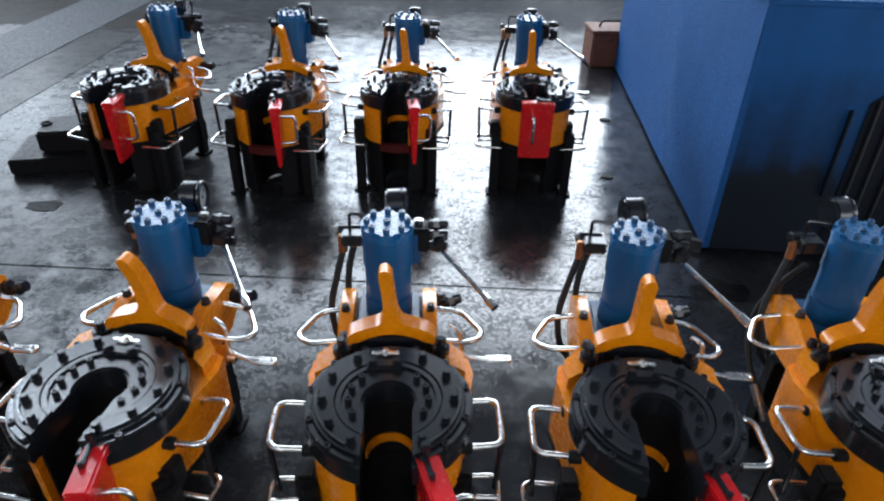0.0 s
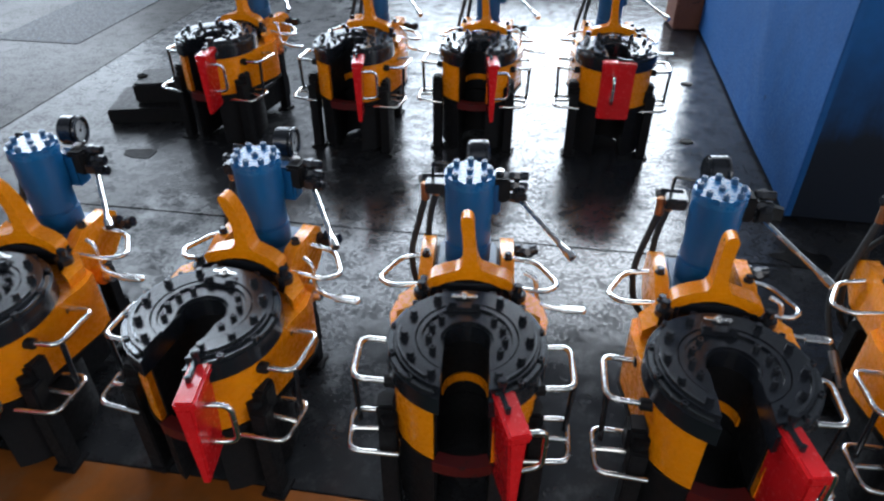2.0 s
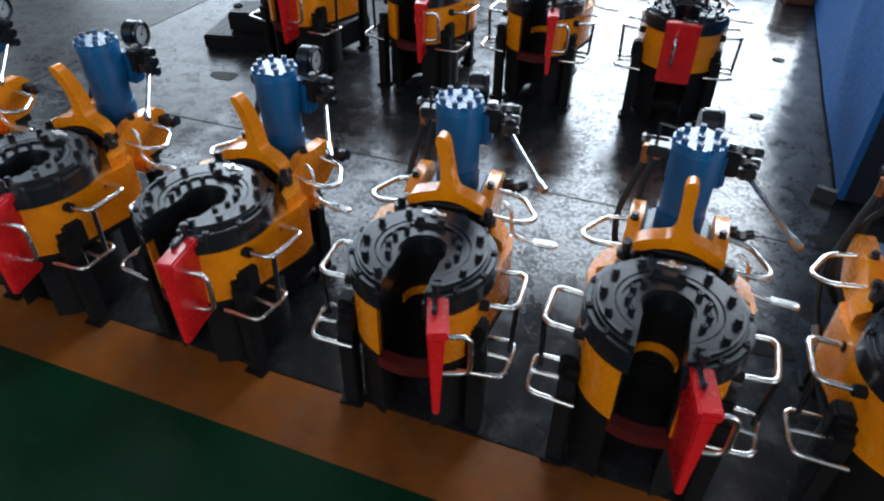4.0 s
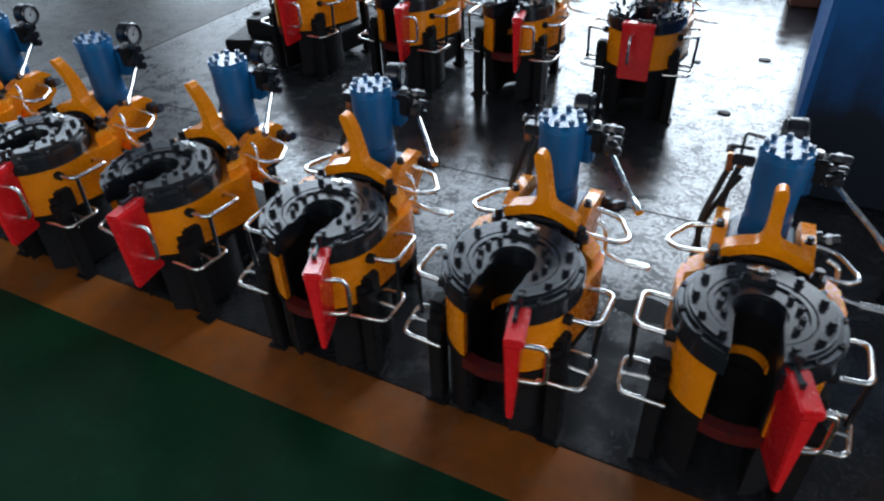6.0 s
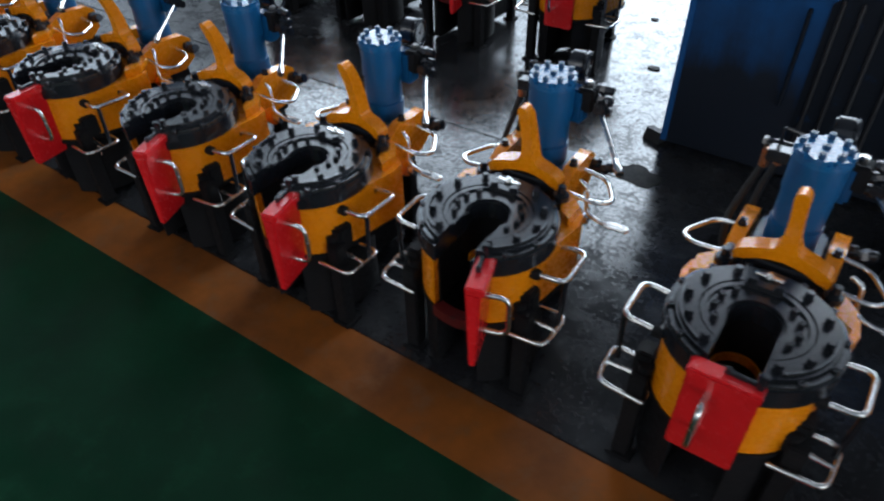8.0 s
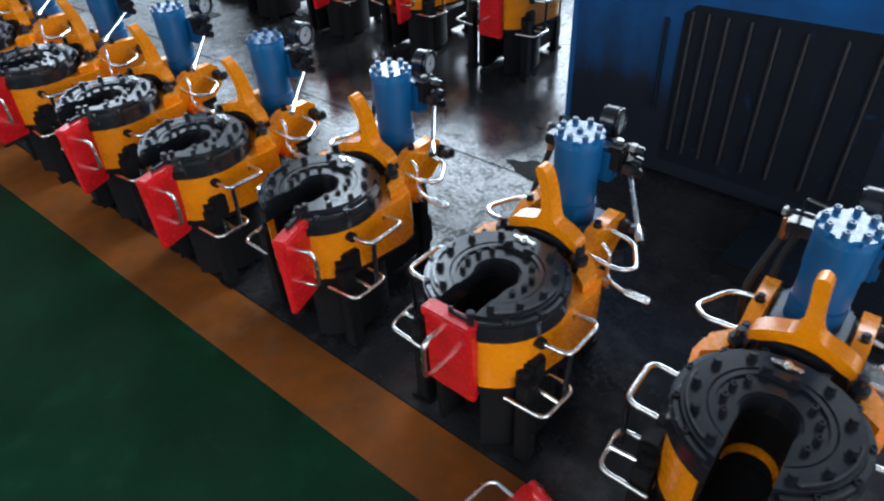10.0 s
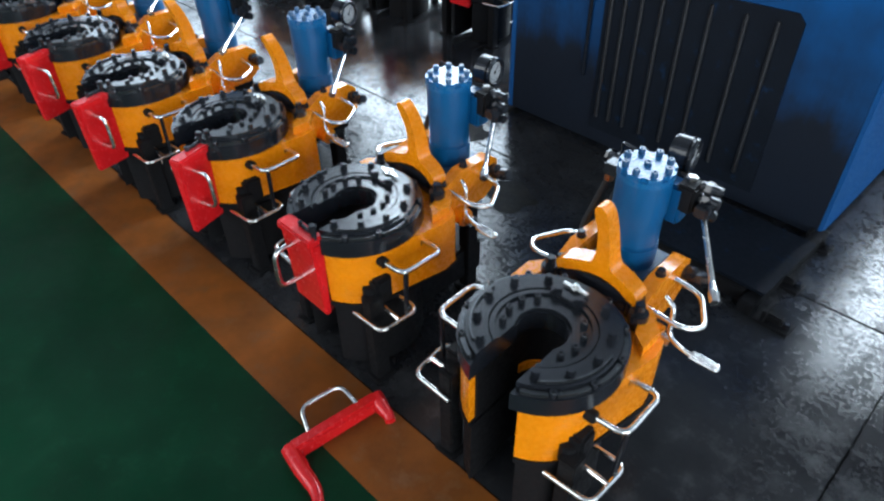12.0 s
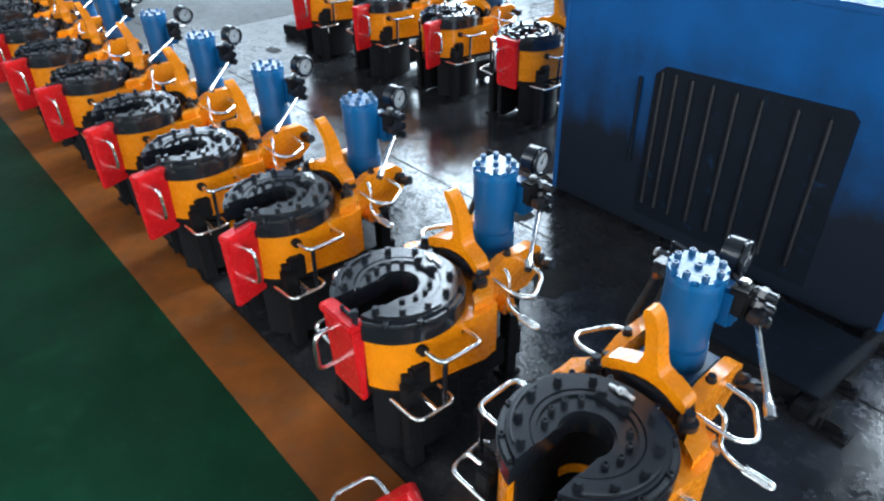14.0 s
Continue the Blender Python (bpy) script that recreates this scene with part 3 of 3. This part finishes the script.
def gate(parent, m, data=[]):
    """The red throat gate, hinged at its x = 0 edge; the plate runs to x = -0.155 and its outer face is -y."""
    if not data:
        plate = box(0.155, 0.042, 0.27, pose(-0.0775, 0, 0.378), 0.006)
        for v in plate.verts:
            v.co.y *= 0.42 + 0.58 * max(0.0, min(1.0, (v.co.z - 0.243) / 0.24))
        d = shade(part("throat_gate", joined(plate, box(0.158, 0.052, 0.028, pose(-0.0775, -0.004, 0.520), 0.006)), RED, parent, "red painted throat gate"))
        h = handle("gate_handle", [(-0.10, -0.015, 0.475), (-0.10, -0.085, 0.475), (-0.10, -0.085, 0.345), (-0.10, -0.015, 0.345)], d)
        p = part("hinge_pin", joined(cyl(0.009, 0.27, pose(-0.012, 0.0, 0.295), 12), cyl(0.012, 0.02, pose(-0.012, 0.0, 0.555), 8)), BLACK, d)
        q = shade(part("latch_bar", joined(box(0.075, 0.012, 0.012, pose(-0.045, 0.004, 0.5375), 0.003), cyl(0.007, 0.022, pose(-0.08, 0.004, 0.53), 10)), BLACK, d))
        data.extend([d.data, h.data, p.data, q.data])
    else:
        d = new("throat_gate", data[0])
        d.parent = parent
        d["label"] = "red painted throat gate"
        for name, me in (("gate_handle", data[1]), ("hinge_pin", data[2]), ("latch_bar", data[3])):
            o = new(name, me)
            o.parent = d
    d.matrix_basis = m
    return d


SHUT_GATE = (0.085, -0.222, 0.0, 0, 0, 0)
swing = (106, 103, 105, 104)
master = power_tong()
placed = [
    # x, y, turn, gate
    (-2.65, 0.0, 0, "open"), (-2.0, -0.02, 2, "open"),
    (-1.332, -0.039, 0, "open"), (-0.680, -0.010, -5.0, "open"), (0.004, -0.008, 5.0, "open"), (0.636, -0.001, -0.2, "open"),
    (1.263, 0.057, 2.4, "open"), (1.990, 0.043, -0.6, "shut"), (2.711, 0.010, 1.6, "off"),
    (-1.585, 2.08, -11.0, "open"), (-0.845, 2.10, -5.0, "open"), (-0.205, 2.20, -2.5, "open"), (0.498, 2.24, 1.9, "shut"),
]
for k, (x, y, turn, state) in enumerate(placed):
    m = pose(x, y, 0, 0, 0, turn)
    tong = master if k == 0 else copy_thing(master, m)
    tong.matrix_basis = m @ Matrix.Scale(1.0 if k < 9 else (1.06, 1.05, 1.025, 1.03)[k - 9], 4)
    words = {"open": "with its red gate swung open", "shut": "with its red gate shut", "off": "with its red gate taken off"}[state]
    tagged(tong, "orange-yellow hydraulic power tong " + words, "power tong", "front row of power tongs" if k < 9 else "back row of power tongs")
for k, (x, y, turn, state) in enumerate(placed):
    tong = [o for o in bpy.data.objects if o.name.split(".")[0] == "power_tong" and abs(o.matrix_basis.translation.x - x) < 1e-3 and abs(o.matrix_basis.translation.y - y) < 1e-3][0]
    if state != "off":
        backup_gate(tong)
        gate(tong, pose(0.094, -0.185, 0, 0, 0, swing[k % 4]) @ Matrix.Diagonal((0.9, 1, 1, 1)) if state == "open" else pose(*SHUT_GATE))


# ---- blue equipment cabinet ----
def prism_front(outline, y0, y1, bevel):
    """A plate whose outline stands in the xz plane."""
    bm = prism(outline, -y1, -y0, bevel)
    bmesh.ops.transform(bm, matrix=Matrix(((1, 0, 0, 0), (0, 0, -1, 0), (0, 1, 0, 0), (0, 0, 0, 1))), verts=bm.verts)
    return bm


def equipment_cabinet():
    top = empty("equipment_cabinet", pose(1.315, 1.56, 0, 0, 0, -1.2), "large dark blue sheet-steel equipment cabinet with black grille", "cabinet")
    W, D, H = 1.60, 2.9, 1.13
    part("body", box(W - 0.02, D, H - 0.03, pose(W / 2 + 0.01, D / 2, 0.015 + H / 2), 0.006), CABINET, top)
    part("top_plate", box(W + 0.03, D + 0.03, 0.025, pose(W / 2, D / 2, H + 0.012), 0.006), CABINET, top)
    # dented side sheet
    bm = bmesh.new()
    ny, nz = 28, 14
    grid = []
    for a in range(ny + 1):
        for b in range(nz + 1):
            y, z = D * a / ny, 0.02 + (H - 0.03) * b / nz
            crease = y - (0.75 + 0.55 * (z - 0.2))
            x = 0.006 - 0.030 * math.exp(-abs(crease) / 0.18) * math.sin(math.pi * min(1.0, z / H)) + 0.007 * noise.noise((y * 1.3, z * 1.6, 0))
            grid.append(bm.verts.new((x - 0.008, y, z)))
    for a in range(ny):
        for b in range(nz):
            k = a * (nz + 1) + b
            bm.faces.new((grid[k], grid[k + 1], grid[k + nz + 2], grid[k + nz + 1]))
    shade(part("side_sheet", bm, CABINET, top, "dented blue side sheet"), 80)
    part("corner_angle", box(0.03, 0.03, H - 0.03, pose(0.004, 0.004, 0.015 + H / 2), 0.004), CABINET, top)
    part("front_sheet", box(W - 0.03, 0.008, H - 0.03, pose(W / 2, -0.003, 0.015 + H / 2), 0.002), FRONT_BLUE, top, "blue front sheet that turns black towards the bottom")
    part("grille_back", prism_front([(0.50, 0.10), (1.30, 0.10), (1.30, 0.79), (1.27, 0.82), (0.545, 0.80), (0.50, 0.76)], -0.014, -0.002, 0.006), GRIME, top, "black ventilation grille")
    for k in range(9):
        x = (0.435, 0.535, 0.60, 0.675, 0.765, 0.865, 0.965, 1.10, 1.215)[k]
        bm = cyl(0.0085, (0.40, 0.62)[k > 0], pose(x, -0.018, 0.335 if not k else 0.16), 12, 0.004)
        shade(part("grille_bar", bm, BAR if k else GRIME, top))
    return top


equipment_cabinet()


# ---- loose things ----
def loose_gate():
    """The gate taken off its tong: a bar with two hinge arms and a handle, lying on the stripe."""
    top = empty("loose_gate", pose(2.258, -0.333, 0, 0, 0, -7), "red throat gate with handle lying on the orange stripe", "gate")
    shade(part("plate", box(0.042, 0.29, 0.055, pose(0, 0, 0.0285), 0.008), RED, top))
    for y, n in ((-0.145, 0.20), (0.145, 0.085)):
        bm = tube([(-0.012, y, 0.032), (n * 0.4, y - 0.006, 0.030), (n * 0.75, y - 0.004, 0.026), (n, y - 0.030 if n > 0.15 else y - 0.012, 0.022)], 0.02, 0.03, 10, lambda q: 0.026 - 0.010 * q)
        shade(part("hinge_arm", bm, RED, top), 60)
    handle("gate_handle", [(-0.01, 0.085, 0.04), (-0.085, 0.070, 0.075), (-0.085, -0.065, 0.075), (-0.01, -0.08, 0.04)], top)
    return top


loose_gate()


def brown_crate():
    top = empty("tool_crate", pose(1.33, 4.62, 0, 0, 0, 6), "worn brown crate beside the blue cabinet", "crate")
    part("body", box(0.36, 0.30, 0.27, pose(0, 0, 0.14), 0.012), CRATE, top)
    part("lid", box(0.38, 0.32, 0.03, pose(0, 0, 0.29), 0.008), CRATE, top)
    shade(part("carry_handle", tube([(-0.1, 0, 0.30), (-0.08, 0, 0.35), (0.08, 0, 0.35), (0.1, 0, 0.30)], 0.009, 0.03), DARK, top), 60)
    return top


brown_crate()


def steel_block():
    top = empty("steel_block", pose(-2.12, 2.28, 0, 0, 0, 14), "dark steel block with a lifting eye on the floor", "steel block")
    part("base", box(0.50, 0.38, 0.09, pose(-0.03, 0, 0.047), 0.01), DARK, top)
    part("upper", box(0.34, 0.26, 0.12, pose(0.04, 0.02, 0.154), 0.012), DARK, top)
    shade(part("lifting_eye", tube([(-0.1 + 0.025 * math.cos(radians(a)), 0.02 + 0.025 * math.sin(radians(a)), 0.219) for a in range(0, 361, 20)], 0.007, 0, 8), DARK, top), 60)
    return top


steel_block()


def hanging_hose():
    top = empty("hanging_hose", Matrix(), "black hydraulic hose with bright coupling hanging from a tong", "hose")
    shade(part("hose", tube([(1.150, 0.455, 0.655), (1.120, 0.490, 0.575), (1.085, 0.515, 0.46), (1.070, 0.49, 0.36), (1.082, 0.42, 0.275), (1.092, 0.375, 0.245)], 0.0085, 0.08), RUBBER, top), 60)
    shade(part("coupling", joined(tube([(1.088, 0.385, 0.255), (1.098, 0.335, 0.215)], 0.0145, 0, 12), tube([(1.097, 0.340, 0.219), (1.106, 0.300, 0.187)], 0.009, 0, 12)), STEEL, top, "bright steel coupling"), 60)
    return top


hanging_hose()


def support_frame():
    """A low black skid in front of the cabinet, with angle feet at one end."""
    top = empty("support_frame", pose(2.62, 1.22, 0, 0, 0, -3), "low oily black steel skid frame in front of the cabinet", "frame")
    part("deck", box(0.62, 0.40, 0.012, pose(0, 0, 0.070), 0.003), GRIME, top)
    for y in (-0.19, 0.19):
        part("rail", box(0.56, 0.045, 0.063, pose(-0.035, y, 0.032), 0.005), DARK, top)
    part("cross_rail", box(0.05, 0.60, 0.05, pose(0.275, 0.045, 0.026), 0.004), DARK, top)
    for y, x in ((-0.225, 0.405), (0.0, 0.335), (0.30, 0.31)):
        foot = part("angle_foot", joined(box(0.12, 0.07, 0.012, pose(x - 0.03, y, 0.0065), 0.002), box(0.012, 0.07, 0.055, pose(x - 0.06, y, 0.034), 0.002), box(0.06, 0.03, 0.03, pose(x - 0.03, y, 0.027), 0.006)), DARK, top)
        part("foot_bolt", hex_bolt(0.011, 0.018), BLACK, foot).matrix_basis = pose(x + 0.012, y, 0.012)
    return top


support_frame()


def wheel_stop(x, y, turn, long):
    top = empty("rubber_chock", pose(x, y, 0, 0, 0, turn), "black rubber chock at the foot of the cabinet", "chock")
    bm = prism([(-0.04, 0.0), (0.04, 0.0), (0.03, 0.04), (-0.02, 0.05)], -long / 2, long / 2, 0.008)
    bmesh.ops.transform(bm, matrix=Matrix(((1, 0, 0, 0), (0, 0, 1, 0), (0, 1, 0, 0), (0, 0, 0, 1))), verts=bm.verts)
    shade(part("wedge", bm, RUBBER, top))
    return top


wheel_stop(1.27, 1.60, 70, 0.09)

for x, y, r in ((1.11, 3.24, 0.03), (0.985, 2.335, 0.028), (0.72, 3.05, 0.02), (-0.5, 1.55, 0.022)):
    bm = cyl(r, 0.008, pose(x, y, 0), 9, 0.003)
    for v in bm.verts:
        v.co.x += 0.35 * (v.co.x - x) + 0.004 * noise.noise(v.co * 40)
    tagged(part("metal_scrap", bm, DARK), "small flat dark metal scrap on the concrete", "scrap", "metal scraps")


def oil_puddle(x, y, rx, ry, seed):
    """A thin spilt film with a ragged edge."""
    pts = []
    for k in range(36):
        a = 2 * math.pi * k / 36
        q = 1 + 0.45 * noise.noise((math.cos(a) * 1.6 + seed, math.sin(a) * 1.6, seed))
        pts.append((x + rx * q * math.cos(a), y + ry * q * math.sin(a)))
    return tagged(part("oil_puddle", prism(pts, -0.002, 0.0025, 0), OIL), "spilt dark oil on the concrete floor", "oil stain", "oil stains")


OIL = paint("spilt_oil", (0.004, 0.004, 0.005), (0.008, 0.007, 0.006), 0.5, 0.5)
OIL.node_tree.nodes["Principled BSDF"].inputs["Specular IOR Level"].default_value = 0.06
for x, y, rx, ry, seed in ((0.98, 0.54, 0.13, 0.055, 1.3), (1.84, 0.94, 0.13, 0.10, 2.7), (-1.98, 1.72, 0.10, 0.05, 4.1), (1.32, 1.25, 0.12, 0.07, 6.2)):
    oil_puddle(x, y, rx, ry, seed)
